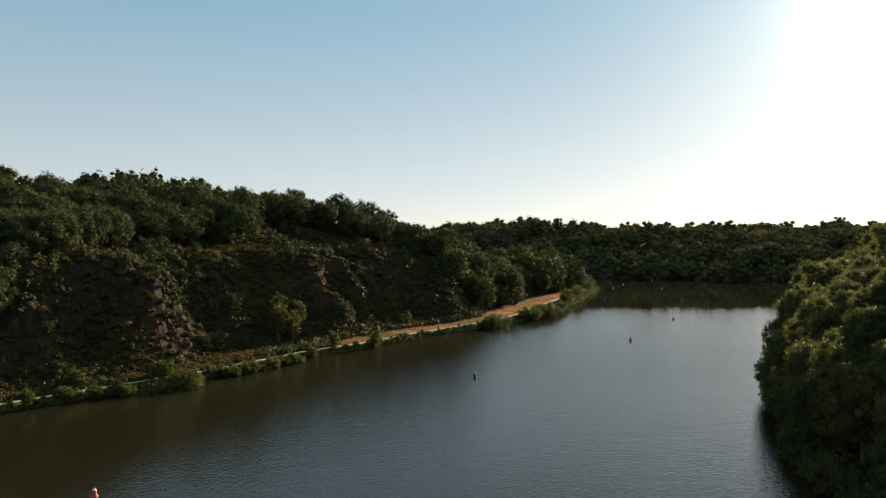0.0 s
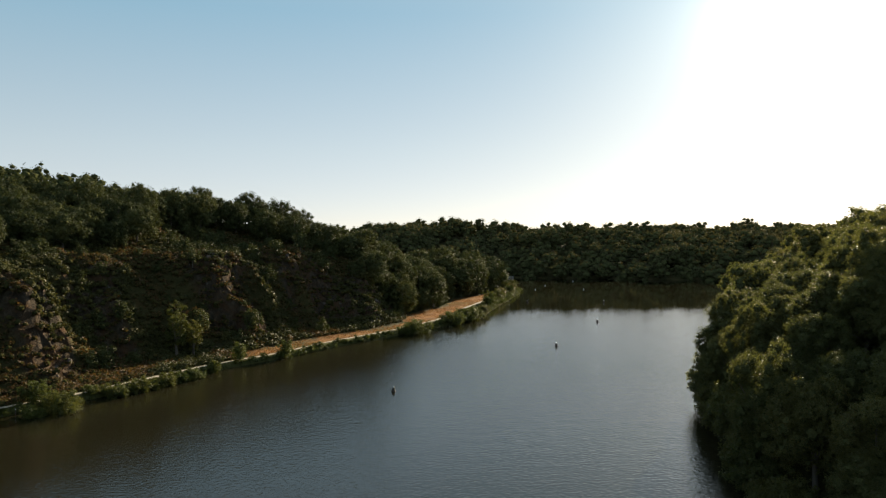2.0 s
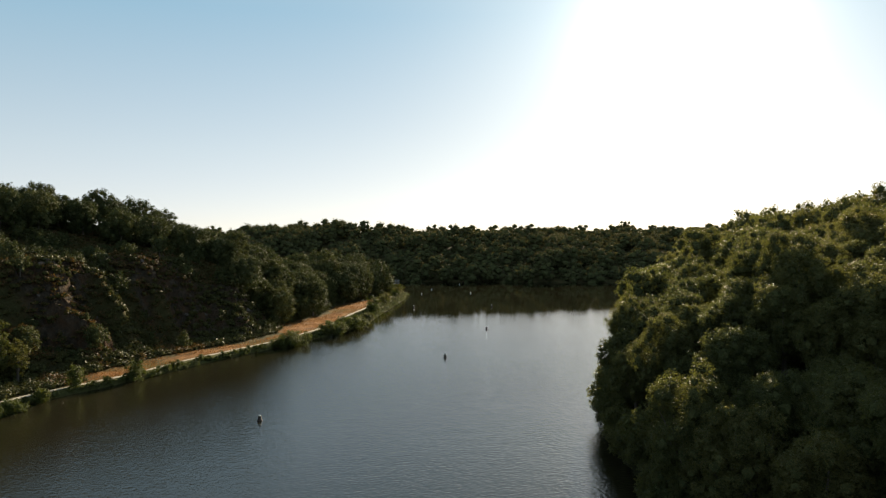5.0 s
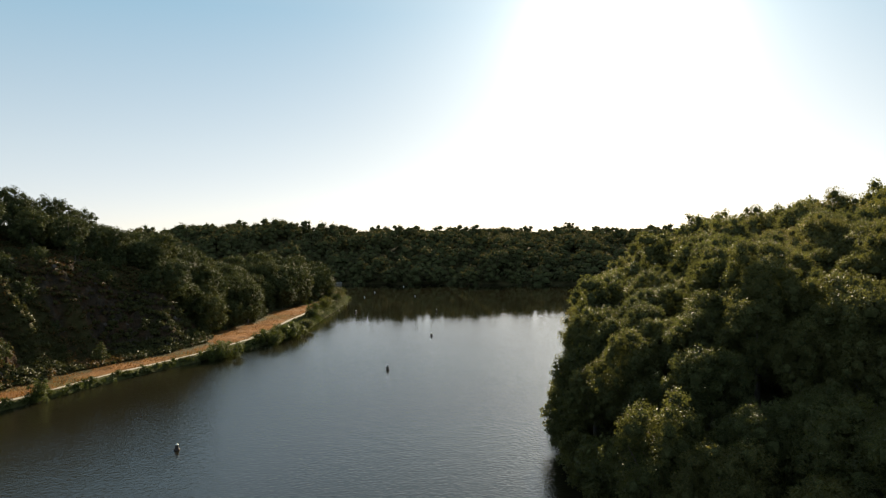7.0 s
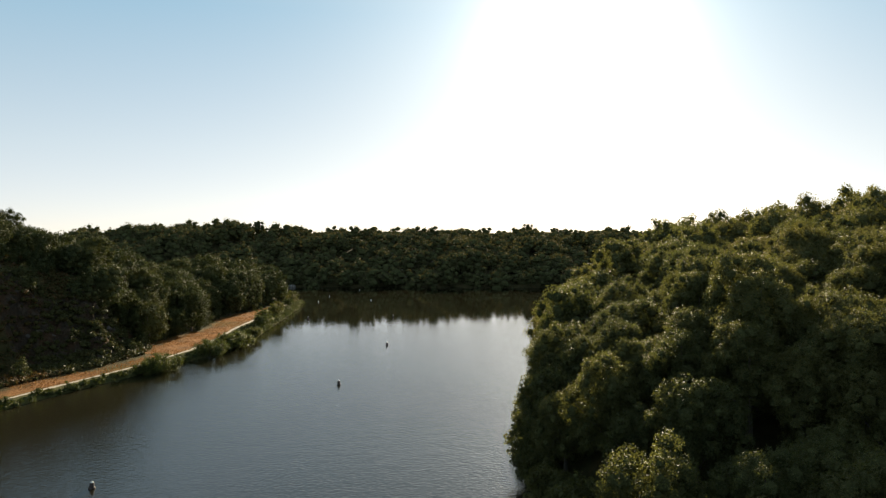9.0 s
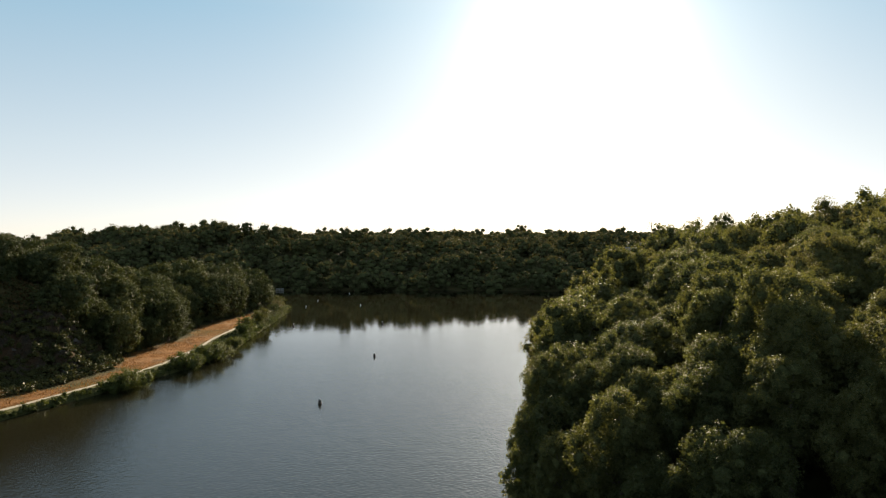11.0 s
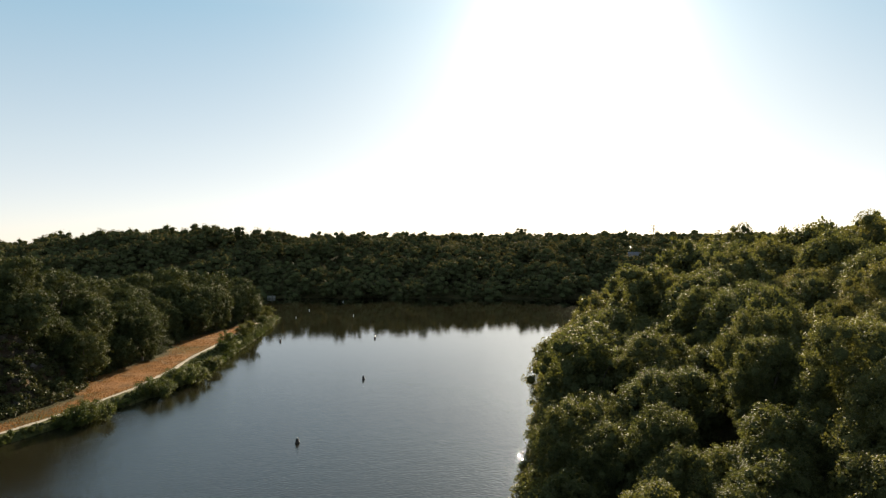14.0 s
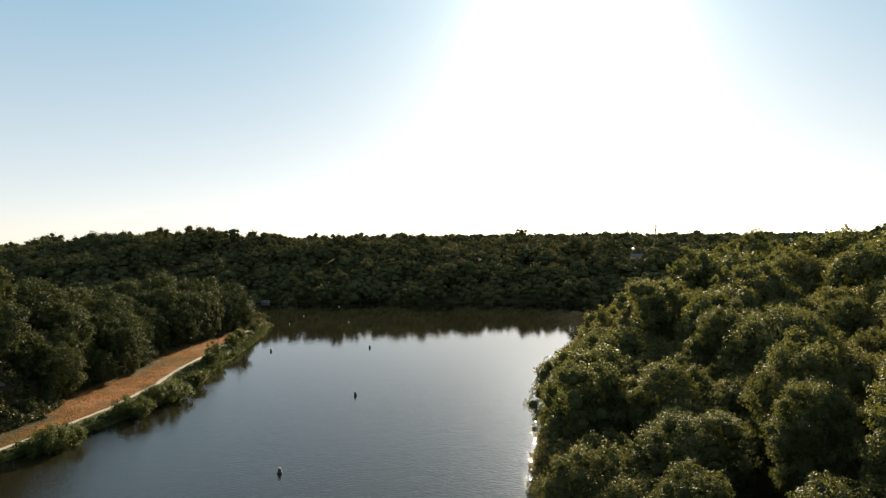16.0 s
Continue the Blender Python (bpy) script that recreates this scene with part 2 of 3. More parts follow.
def chain_distance(px, py, chain):
    """Distance to a chain of segments, and the y of the nearest place on it."""
    best, near_y = np.full(px.shape, 1e9), np.zeros(px.shape)
    for (ax, ay), (bx, by) in zip(chain[:-1], chain[1:]):
        ux, uy = bx - ax, by - ay
        k = np.clip(((px - ax) * ux + (py - ay) * uy) / (ux * ux + uy * uy), 0, 1)
        d = np.hypot(px - ax - k * ux, py - ay - k * uy)
        closer = d < best
        best, near_y = np.where(closer, d, best), np.where(closer, ay + k * uy, near_y)
    return best, near_y


def in_water(px, py):
    ring = LEFT + FARSIDE + RIGHT
    inside = np.zeros(px.shape, bool)
    for (ax, ay), (bx, by) in zip(ring, ring[1:] + ring[:1]):
        if ay != by:
            inside ^= ((ay > py) != (by > py)) & (px < (bx - ax) * (py - ay) / (by - ay) + ax)
    return inside


def smooth(a, b, v):
    k = np.clip((v - a) / (b - a), 0, 1)
    return k * k * (3 - 2 * k)


def waves2(px, py, seed, scale, octaves=4):
    """Smooth uneven field between about -1 and 1, the sum of turned sine waves."""
    rng = np.random.default_rng(seed)
    out, amp, total = np.zeros(np.shape(px)), 1.0, 0.0
    for o in range(octaves):
        for _ in range(5):
            a, ph = rng.uniform(0, 2 * np.pi), rng.uniform(0, 2 * np.pi)
            k = 2 * np.pi / scale * rng.uniform(0.7, 1.4)
            out = out + amp * np.sin(k * (px * np.cos(a) + py * np.sin(a)) + ph + 1.3 * np.sin(0.7 * k * (px * np.sin(a) - py * np.cos(a)) + ph * 2))
        total += amp * 5
        amp, scale = amp * 0.55, scale * 0.48
    return out / total * 2.2


def terrace_width(ny):
    return np.interp(ny, [90, 200, 212, 235, 262, 268, 276, 290, 305, 322, 342, 356, 398, 445, 480], [7, 8, 10.5, 12.5, 13, 15, 20, 26, 25.5, 20, 24, 25, 17, 8, 6])


def path_offset(ny):
    return np.interp(ny, [90, 215, 240, 252, 267, 283, 309, 326, 345, 362, 412, 446, 468], [3.0, 3.1, 4.4, 5.2, 7.0, 9.4, 11.8, 11.7, 10.8, 10.2, 8.4, 5.0, 2.0])


def knoll(px, py, x, y, reach, rise):
    """A smooth rise, or a hollow, of the ground round a place."""
    return rise * np.exp(-((px - x) ** 2 + (py - y) ** 2) / (reach * reach))


def land(px, py):
    """Height of the ground, and how rocky, how much dry terrace and green verge it is."""
    px, py = np.asarray(px, float), np.asarray(py, float)
    dl, nl = chain_distance(px, py, LEFT)
    df, _ = chain_distance(px, py, FARSIDE)
    dr, _ = chain_distance(px, py, RIGHT)
    wet = in_water(px, py)
    d = np.minimum(np.minimum(dl, df), dr)
    rough = waves2(px, py, 3, 60)
    # left shore: flat terrace, then cliffs and a plateau that sinks towards the bend
    w = terrace_width(nl)
    top = np.interp(nl, [60, 200, 245, 262, 275, 292, 320, 360, 480], [44, 44, 43, 39, 33, 26, 14, 11, 5])
    toe = np.interp(nl, [120, 150, 160, 178, 195, 214, 232, 250, 262, 275, 300], [0, 0, -1, 7, 9, 0, 6, 4, 0, 5, 0])
    e = np.maximum(dl - w - toe * smooth(0, 8, dl - w) + 4.5 * waves2(px, py, 9, 34, 3) * smooth(0, 12, dl - w), 0)
    steep = 0.58 * smooth(0, 23, e) + 0.42 * smooth(10, 110, e)
    hl = np.interp(dl, [0, 0.8, 2.2, 1e4], [-0.2, 0.7, 1.05, 1.15]) + top * steep + 2.2 * rough * smooth(10, 60, e)
    hl = hl + smooth(10, 60, e) * (knoll(px, py, -168, 235, 34, -6) + knoll(px, py, -124, 196, 24, -6) + knoll(px, py, -80, 328, 20, -7) + knoll(px, py, -29, 317, 22, 5.0))
    # far shore
    hf = 0.3 + 37 * smooth(-10, 150, df) * np.interp(px, [-400, -60, 20, 90, 172, 275, 330, 500], [0.6, 0.68, 0.92, 0.99, 0.86, 0.79, 0.69, 0.66]) + 12 * smooth(160, 420, df) * smooth(150, 400, px) + 4 * rough * smooth(60, 250, df)
    # right shore
    hr = 0.4 + 12 * (1 - np.exp(-dr / 9)) + np.minimum(0.235 * dr, 20) + 5 * smooth(60, 140, dr) + 1.5 * rough * smooth(10, 50, dr) + knoll(px, py, 143, 202, 26, 5.5) + knoll(px, py, 254, 251, 40, 5.0) + knoll(px, py, 68, 85, 27, -6.5) + knoll(px, py, 184, 232, 18, 2.0)
    h = np.where((dl <= df) & (dl <= dr), hl, np.where(df <= dr, hf, hr))
    out = np.hypot(px, py)
    h = h + smooth(900, 2600, out) * (-10 + 22 * smooth(200, 1500, px) + 6 * waves2(px, py, 21, 1500, 2))
    h = np.where(wet, -0.2 - np.minimum(0.25 * d, 4), h)
    mine = (dl <= df) & (dl <= dr) & ~wet
    terrace = mine * smooth(-0.5, 1.5, dl - path_offset(nl)) * (1 - smooth(w - 3, w + 3, dl + 2.5 * waves2(px, py, 5, 14, 2))) * smooth(192, 212, nl) * (1 - smooth(395, 430, nl))
    verge = mine * np.clip(1 - smooth(0, 1.5, dl - path_offset(nl)) + knoll(px, py, 46, 350, 8, 0.75), 0, 1)
    rocky = mine * smooth(1, 5, e) * (1 - smooth(24, 36, e + 8 * waves2(px, py, 12, 30, 3))) * (1 - smooth(285, 315, nl)) * smooth(-0.1, 0.35, waves2(px, py, 14, 36, 3) + np.interp(nl, [140, 154, 166, 175, 205, 212, 222, 230, 238, 258, 268], [-0.1, 0.35, 0.35, -0.1, -0.1, 0.4, 0.4, 0.0, 0.5, 0.5, 0]))
    h = h + rocky * (1.5 * waves2(px, py, 31, 11, 3) + 0.8 * np.abs(waves2(px, py, 32, 5, 2)))
    step = 3.2 + 0.8 * waves2(px, py, 36, 90, 1)
    level = h / step + 0.6 * waves2(px, py, 37, 25, 2)
    h = h + 0.75 * rocky * step * (np.floor(level) + smooth(0.45, 1.0, level - np.floor(level)) - level)
    return h, rocky, terrace, verge


def link_mesh(name, verts, faces, mats, smooth_shade=False):
    me = bpy.data.meshes.new(name)
    me.from_pydata(verts, [], faces)
    for m in mats if isinstance(mats, (list, tuple)) else [mats]:
        me.materials.append(m)
    if smooth_shade:
        me.polygons.foreach_set("use_smooth", [True] * len(me.polygons))
    me.update()
    return me


def part(name, me, parent=None, label=""):
    ob = new(name, me)
    ob.parent = parent
    if label:
        tagged(ob, label)
    return ob


def lines(lo, hi, step, reach, growth=1.28):
    mid = list(np.arange(lo, hi + step, step))
    below, above, s = [], [], step
    a, b = mid[0], mid[-1]
    while a > -reach or b < reach:
        s *= growth
        a, b = a - s, b + s
        below.append(a), above.append(b)
    return np.array(below[::-1] + mid + above)


gx, gy = lines(-160, 150, 1.35, 4600), lines(90, 470, 1.35, 4600)
X, Y = np.meshgrid(gx, gy)
Z, rocky, terrace, verge = land(X, Y)
JX = X + rocky * 0.6 * waves2(X, Y + Z * 1.5, 33, 8, 2)
JY = Y + rocky * 0.6 * waves2(X + Z * 1.5, Y, 34, 8, 2)
nx, ny = len(gx), len(gy)
idx = np.arange(nx * ny).reshape(ny, nx)
quads = np.stack([idx[:-1, :-1], idx[:-1, 1:], idx[1:, 1:], idx[1:, :-1]], -1).reshape(-1, 4)
me = link_mesh("ground", np.stack([JX, JY, Z], -1).reshape(-1, 3).tolist(), quads.tolist(), GROUND, True)
craggy = rocky.ravel()[quads].mean(1)
me.polygons.foreach_set("use_smooth", (craggy < 0.25).tolist())
for key, field in (("rocky", rocky), ("terrace", terrace), ("verge", verge)):
    me.attributes.new(key, "FLOAT", "POINT").data.foreach_set("value", field.ravel().astype(np.float32))
ground = tagged(new("ground", me), "wooded valley sides with rocky cliffs and a dry grass terrace", "ground", kind="structure")

me = link_mesh("water", [(-1500, -500, 0), (1000, -500, 0), (1000, 900, 0), (-1500, 900, 0)], [(0, 1, 2, 3)], WATER)
tagged(new("water", me), "calm grey-green river with faint ripples", "water", kind="structure")


def along_left(y0, y1, step, offset):
    """Places along the left shore, offset metres inland (a function of y), with the inland normal."""
    pts = [Vector(p) for p in LEFT]
    out = []
    for a, b in zip(pts[:-1], pts[1:]):
        if b.y <= a.y:
            break
        n = max(1, int((b - a).length / step))
        for k in range(n):
            p = a.lerp(b, k / n)
            if y0 <= p.y <= y1:
                nrm = Vector((-(b - a).y, (b - a).x)).normalized()
                out.append((p, nrm))
    res = []
    for k, (p, nrm) in enumerate(out):
        avg = sum((q[1] for q in out[max(0, k - 6):k + 7]), Vector((0, 0))).normalized()
        res.append((p + avg * float(offset(p.y)), avg))
    return res


def height(x, y):
    return float(land(np.array([x]), np.array([y]))[0][0])


track = along_left(-100, 452, 2.0, path_offset)
vs, fs = [], []
for k, (p, n) in enumerate(track):
    z = height(p.x, p.y) + 0.10
    wob = 0.15 * math.sin(k * 0.7) + 0.1 * math.sin(k * 1.9)
    for s in (-0.7 - wob, -0.3, 0.3, 0.7 + wob * 0.6):
        vs.append((p.x + n.x * s, p.y + n.y * s, z - 0.05 * (abs(s) > 0.6)))
    if k:
        b = 4 * k
        fs += [(b - 4 + j, b + j, b + 1 + j, b - 3 + j) for j in range(3)]
tagged(new("path", link_mesh("path", vs, fs, GRAVEL, True)), "pale gravel towpath along the river bank", "path", kind="structure")

# ---- trees ----


def ico(sub):
    bm = bmesh.new()
    bmesh.ops.create_icosphere(bm, subdivisions=sub, radius=1)
    v = np.array([p.co[:] for p in bm.verts])
    f = np.array([[q.index for q in p.verts] for p in bm.faces])
    bm.free()
    return v, f


ICO = {1: ico(1), 2: ico(2)}


def unit(v):
    return v / (np.linalg.norm(v, axis=1)[:, None] + 1e-9)


def leaf_cloud(rng, lobes, count, size, core=1, core_scale=0.44, squash=0.9, bunch=11, depth=0.64):
    """A crown: a shaded inner mass for each lobe, and outside it many leaf sprays that stand in bunches at the twigs' ends. lobes: rows of x, y, z, r."""
    V, F, base = [], [], 0
    iv, jf = ICO[core]
    for x, y, z, r in lobes:
        bumpy = 1 + 0.13 * rng.standard_normal(len(iv))
        V.append(np.array((x, y, z)) + iv * (r * core_scale * bumpy)[:, None] * np.array((1, 1, squash)))
        F.append(jf + base)
        base += len(iv)
    lob = np.array(lobes)
    tries = max(8, count // bunch * 4)
    pick = rng.choice(len(lob), tries, p=lob[:, 3] ** 2 / (lob[:, 3] ** 2).sum())
    d = rng.standard_normal((tries, 3))
    d[:, 2] += 0.3
    d = unit(d)
    c = lob[pick, :3] + d * (lob[pick, 3] * rng.uniform(depth, 1.08, tries))[:, None] * np.array((1, 1, squash))
    buried = np.zeros(tries, bool)
    for x, y, z, r in lob:
        buried |= np.linalg.norm((c - np.array((x, y, z))) / np.array((1, 1, squash)), axis=1) < r * (depth - 0.02)
    kept = np.flatnonzero(~buried)[:max(1, count // bunch)]
    wide = np.repeat(size * rng.uniform(1.5, 3.0, len(kept)), bunch)
    c, d = np.repeat(c[kept], bunch, 0), np.repeat(d[kept], bunch, 0)
    count = len(c)
    away = rng.standard_normal((count, 3)) * wide[:, None] * 0.62
    c = c + away - d * (0.55 * (away ** 2).sum(1) / wide)[:, None]
    nrm = unit(0.7 * d + np.array((0, 0, 0.35)) + 0.55 * rng.standard_normal((count, 3)))
    a = unit(np.cross(nrm, rng.standard_normal((count, 3))))
    b = np.cross(nrm, a)
    s = size * rng.uniform(0.6, 1.3, count)[:, None]
    side = rng.uniform(-0.5, 0.5, count)[:, None]
    q = np.stack([c - a * s * 0.9, c + a * s * 0.9, c + b * s * rng.uniform(0.7, 1.4, count)[:, None] + a * s * side + nrm * s * 0.2], 1).reshape(-1, 3)
    V.append(q)
    F.append(base + np.arange(3 * count).reshape(-1, 3))
    inner = sum(len(f) for f in F[:-1])
    return np.concatenate(V), np.concatenate(F), (np.arange(inner + count) < inner).astype(int)


def leafy(name, V, F, inner, mat, inner_mat=None):
    """A mesh of leaf sprays with the plain leaf mass inside as a second material."""
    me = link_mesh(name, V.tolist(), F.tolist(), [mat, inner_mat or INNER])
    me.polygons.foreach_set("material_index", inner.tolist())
    return me


def tube(pts, radii, sides=6):
    vs, fs = [], []
    for k, (p, r) in enumerate(zip(pts, radii)):
        for j in range(sides):
            a = 2 * math.pi * j / sides
            vs.append((p[0] + r * math.cos(a), p[1] + r * math.sin(a), p[2]))
        if k:
            b = k * sides
            fs += [(b - sides + j, b - sides + (j + 1) % sides, b + (j + 1) % sides, b + j) for j in range(sides)]
    return vs, fs


def crown_lobes(rng, radius, low, high, count, small=0.17, large=0.35):
    """Lobes that bulge from a broad uneven dome between the heights low and high: a few large ones inside, many smaller ones round them."""
    mid, half = (low + high) / 2, (high - low) / 2
    tight = min(radius, half)
    rows = [(0, 0, low + (high - low) * k, tight * r) for k, r in ((0.36, 0.66), (0.52, 0.72), (0.66, 0.6))]
    bulge = rng.uniform(0, 6.28, 3)
    for k in range(count):
        u = (k + 0.5) / count
        el = math.asin(-0.85 + 1.84 * u)
        az = k * 2.39996 + rng.uniform(-0.5, 0.5)
        r = radius * rng.uniform(small, large)
        swell = 1 + 0.10 * math.sin(2 * az + bulge[0]) + 0.08 * math.sin(3 * az + 2 * el + bulge[1]) + 0.06 * math.sin(5 * az + bulge[2])
        reach = (radius - r * 0.8) * swell * rng.uniform(0.86, 1.08)
        rows.append((reach * math.cos(el) * math.cos(az), reach * math.cos(el) * math.sin(az), mid + (half - r * 0.8) * math.sin(el) * swell * rng.uniform(0.9, 1.06), r))
    return rows


def make_tree(rng, name, tall, radius, lobes, leaves, size, mat, core=1, low=0.22, label="", category="tree"):
    tree = tagged(new(name), label, category)
    rows = crown_lobes(rng, radius, tall * low, tall, lobes)
    part("crown", leafy(name + "_crown", *leaf_cloud(rng, rows, leaves, size, core), mat), tree)
    lean = rng.uniform(-0.5, 0.5, 2)
    r0 = tall * 0.026
    vs, fs = tube([(0, 0, -1.5), (0, 0, 0.5), (lean[0] * 0.5, lean[1] * 0.5, tall * 0.3), (lean[0], lean[1], tall * 0.7)], [r0 * 1.5, r0 * 1.1, r0 * 0.8, r0 * 0.3], 7)
    for k in range(4):
        x, y, z, r = rows[3 + int(rng.integers(len(rows) - 3))]
        v2, f2 = tube([(lean[0] * 0.5, lean[1] * 0.5, tall * 0.26), (x * 0.5, y * 0.5, (z + tall * 0.3) / 2), (x, y, z)], [r0 * 0.55, r0 * 0.4, r0 * 0.12], 5)
        fs += [tuple(i + len(vs) for i in f) for f in f2]
        vs += v2
    part("trunk", link_mesh(name + "_trunk", vs, fs, BARK, True), tree)
    return tree


def scatter(rng, x0, x1, y0, y1, spacing, keep, tries=30000):
    """Uneven places at least spacing apart, kept where keep(x, y) holds."""
    cell, grid, out = spacing, {}, []
    P = np.stack([rng.uniform(x0, x1, tries), rng.uniform(y0, y1, tries)], 1)
    P = P[keep(P[:, 0], P[:, 1])]
    for x, y in P:
        i, j = int(x // cell), int(y // cell)
        if all((x - a) ** 2 + (y - b) ** 2 >= spacing ** 2 for di in (-1, 0, 1) for dj in (-1, 0, 1) for a, b in grid.get((i + di, j + dj), ())):
            grid.setdefault((i, j), []).append((x, y))
            out.append((x, y))
    return out


def owner(px, py):
    dl, nl = chain_distance(px, py, LEFT)
    df, _ = chain_distance(px, py, FARSIDE)
    dr, _ = chain_distance(px, py, RIGHT)
    return dl, nl, df, dr, ~in_water(px, py)


def plant(models, places, rng, group, sizes=(0.8, 1.15), sink=0.2):
    """Puts the models at the places in turn; the models themselves take the first places."""
    zs = land(np.array([p[0] for p in places]), np.array([p[1] for p in places]))[0]
    for k, ((x, y), z) in enumerate(zip(places, zs)):
        s = rng.uniform(*sizes)
        m = pose(x, y, z - sink, rng.uniform(-4, 4), rng.uniform(-4, 4), rng.uniform(0, 360)) @ Matrix.Diagonal((s, s, s * rng.uniform(0.9, 1.12), 1))
        model = models[k % len(models)]
        if k < len(models):
            model.matrix_basis = m
            tagged(model, group=group)
        else:
            copy = copy_thing(model, Matrix.Identity(4))
            copy.matrix_basis = m


rng = np.random.default_rng(7)


def keep_right(px, py):
    dl, nl, df, dr, dry_land = owner(px, py)
    return dry_land & (dr < df) & (dr < dl) & (dr > 2.4) & (dr < 120)


places = scatter(rng, 36, 330, 50, 420, 6.4, keep_right)
places.sort(key=lambda p: min(math.hypot(p[0] - a, p[1] - b) for a, b in ((60, 90), (78, 115), (98, 138), (112, 150))))
near, rest = places[:310], places[310:]
OAK_LABEL = "broad oak tree with dense olive-green crown on the wooded slope"
for first, last, lobes, leaves, size, core, kinds in ((0, 72, 64, 40000, 0.112, 1, 9), (72, 190, 54, 16000, 0.175, 1, 8), (190, 310, 40, 7000, 0.26, 1, 6)):
    oaks = [make_tree(rng, "oak_tree", rng.uniform(11.5, 15.5), rng.uniform(4.9, 6.8), lobes, leaves, size, OAK, core, 0.12, OAK_LABEL) for _ in range(kinds)]
    plant(oaks, near[first:last], rng, "oaks of the near wood", (0.66, 1.1) if first == 0 else (0.74, 1.24))
    fine_oaks = oaks if first == 0 else fine_oaks

for k, (x, y, top) in enumerate(((193, 234.5, 43.2), (138, 151, 34.5), (146, 158, 34.5), (126, 146, 33), (168, 190, 38.5), (178, 194, 40), (190, 205, 41.5))):
    z = height(x, y)
    high = copy_thing(fine_oaks[k], Matrix.Identity(4))
    high.matrix_basis = pose(x, y, z, 0, 0, 70 * k) @ Matrix.Diagonal((1.35 if k else 1.15, 1.35 if k else 1.15, max(0.8, (top - z) / 13.5), 1))

# low leafy growth that hangs over the right shore
edge = []
for a, b in zip(RIGHT[3:-3], RIGHT[4:-2]):
    a, b = Vector(a), Vector(b)
    n = max(1, int((b - a).length / 4.2))
    nrm = Vector(((a - b).y, (b - a).x)).normalized()
    for k in range(n):
        p = a.lerp(b, (k + rng.uniform(0, 0.7)) / n) + nrm * rng.uniform(-0.3, 2.0)
        edge.append((p.x, p.y))
sallows = [make_tree(rng, "sallow_bush", rng.uniform(6, 8.5), rng.uniform(2.8, 3.6), 18, 4600, 0.2, OAK, 1, -0.02, "dark leafy sallow overhanging the water's edge", "bush") for _ in range(4)]
plant(sallows, edge, rng, "sallows along the shore", (0.75, 1.25))


def wood(name, places, rng, radius, tall, lobes, leaves, size, mat, label, core=1, clumpy=0.0):
    """Many crowns in one mesh; clumpy: how far their heights follow a slow unevenness."""
    V, F, I, base = [], [], [], 0
    P = np.array(places)
    zs = land(P[:, 0], P[:, 1])[0]
    tops = np.maximum(0.74, 1 + clumpy * waves2(P[:, 0], P[:, 1], 77, 70, 3))
    kinds = [leaf_cloud(rng, crown_lobes(rng, 1.0, 0.2, 2.6, lobes, 0.36, 0.56), leaves, size, core, 0.58, depth=0.64) for _ in range(9)]
    for (x, y), z, k in zip(places, zs, tops):
        v, f, inner = kinds[rng.integers(9)]
        a, r, h = rng.uniform(0, 6.28), radius * rng.uniform(0.7, 1.35), tall * k * rng.uniform(0.85, 1.15)
        c, s = math.cos(a) * r, math.sin(a) * r
        V.append(np.stack([x + v[:, 0] * c - v[:, 1] * s, y + v[:, 0] * s + v[:, 1] * c, z - 0.5 + h - (2.6 - v[:, 2]) * r * 0.85], 1))
        F.append(f + base)
        I.append(inner)
        base += len(v)
    me = leafy(name, np.concatenate(V), np.concatenate(F), np.concatenate(I), mat)
    return tagged(new(name, me), label, "wood", kind="stuff")


def keep_back(px, py):
    dl, nl, df, dr, dry_land = owner(px, py)
    return dry_land & (dr < df) & (dr < dl) & ((dr >= 120) | (px > 330)) & (dr < 230) & (py > 40)


rest += scatter(rng, 120, 900, -60, 400, 9.5, keep_back)
rest += scatter(rng, 30, 140, -70, 50, 8.0, keep_right, 4000)
wood("wood", rest, rng, 5.2, 13, 9, 190, 0.1, OAK, "dense broadleaf wood over the back of the hill", 1, 0.15)


def keep_left(px, py):
    dl, nl, df, dr, dry_land = owner(px, py)
    e = dl - terrace_width(nl)
    mine = dry_land & (dl < df) & (dl < dr) & (py > 60) & (nl < 480)
    start = np.interp(nl, [100, 128, 146, 160, 175, 200, 225, 240, 257, 269, 279], [6, 8, 22, 36, 40, 42, 66, 58, 34, 15, 2.0])
    return mine & (e > start) & (e < 130)


places = scatter(rng, -230, 110, 90, 560, 7.8, keep_left)
places.sort(key=lambda p: owner(np.array([p[0]]), np.array([p[1]]))[0][0] + 0.2 * p[1])
near, rest = places[:290], places[290:]
low_spur = [p for p in near if owner(np.array([p[0]]), np.array([p[1]]))[1][0] > 272]
slope = [p for p in near if p not in low_spur]
ash = [make_tree(rng, "woodland_tree", rng.uniform(12, 15.5), rng.uniform(5.6, 7.4), 44, 9000, 0.235, SHADED_GREEN, 1, 0.05, "green broadleaf tree on the cliff slope, leaves darkened for shade") for _ in range(7)]
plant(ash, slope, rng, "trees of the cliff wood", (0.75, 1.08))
tall = [make_tree(rng, "woodland_tree", rng.uniform(15, 19), rng.uniform(6.6, 8.6), 54, 13000, 0.24, SHADED_SPUR, 1, 0.03, "tall green tree at the edge of the river terrace, leaf colour holding its shade") for _ in range(6)]
plant(tall, low_spur, rng, "trees of the river terrace", (0.75, 1.12))


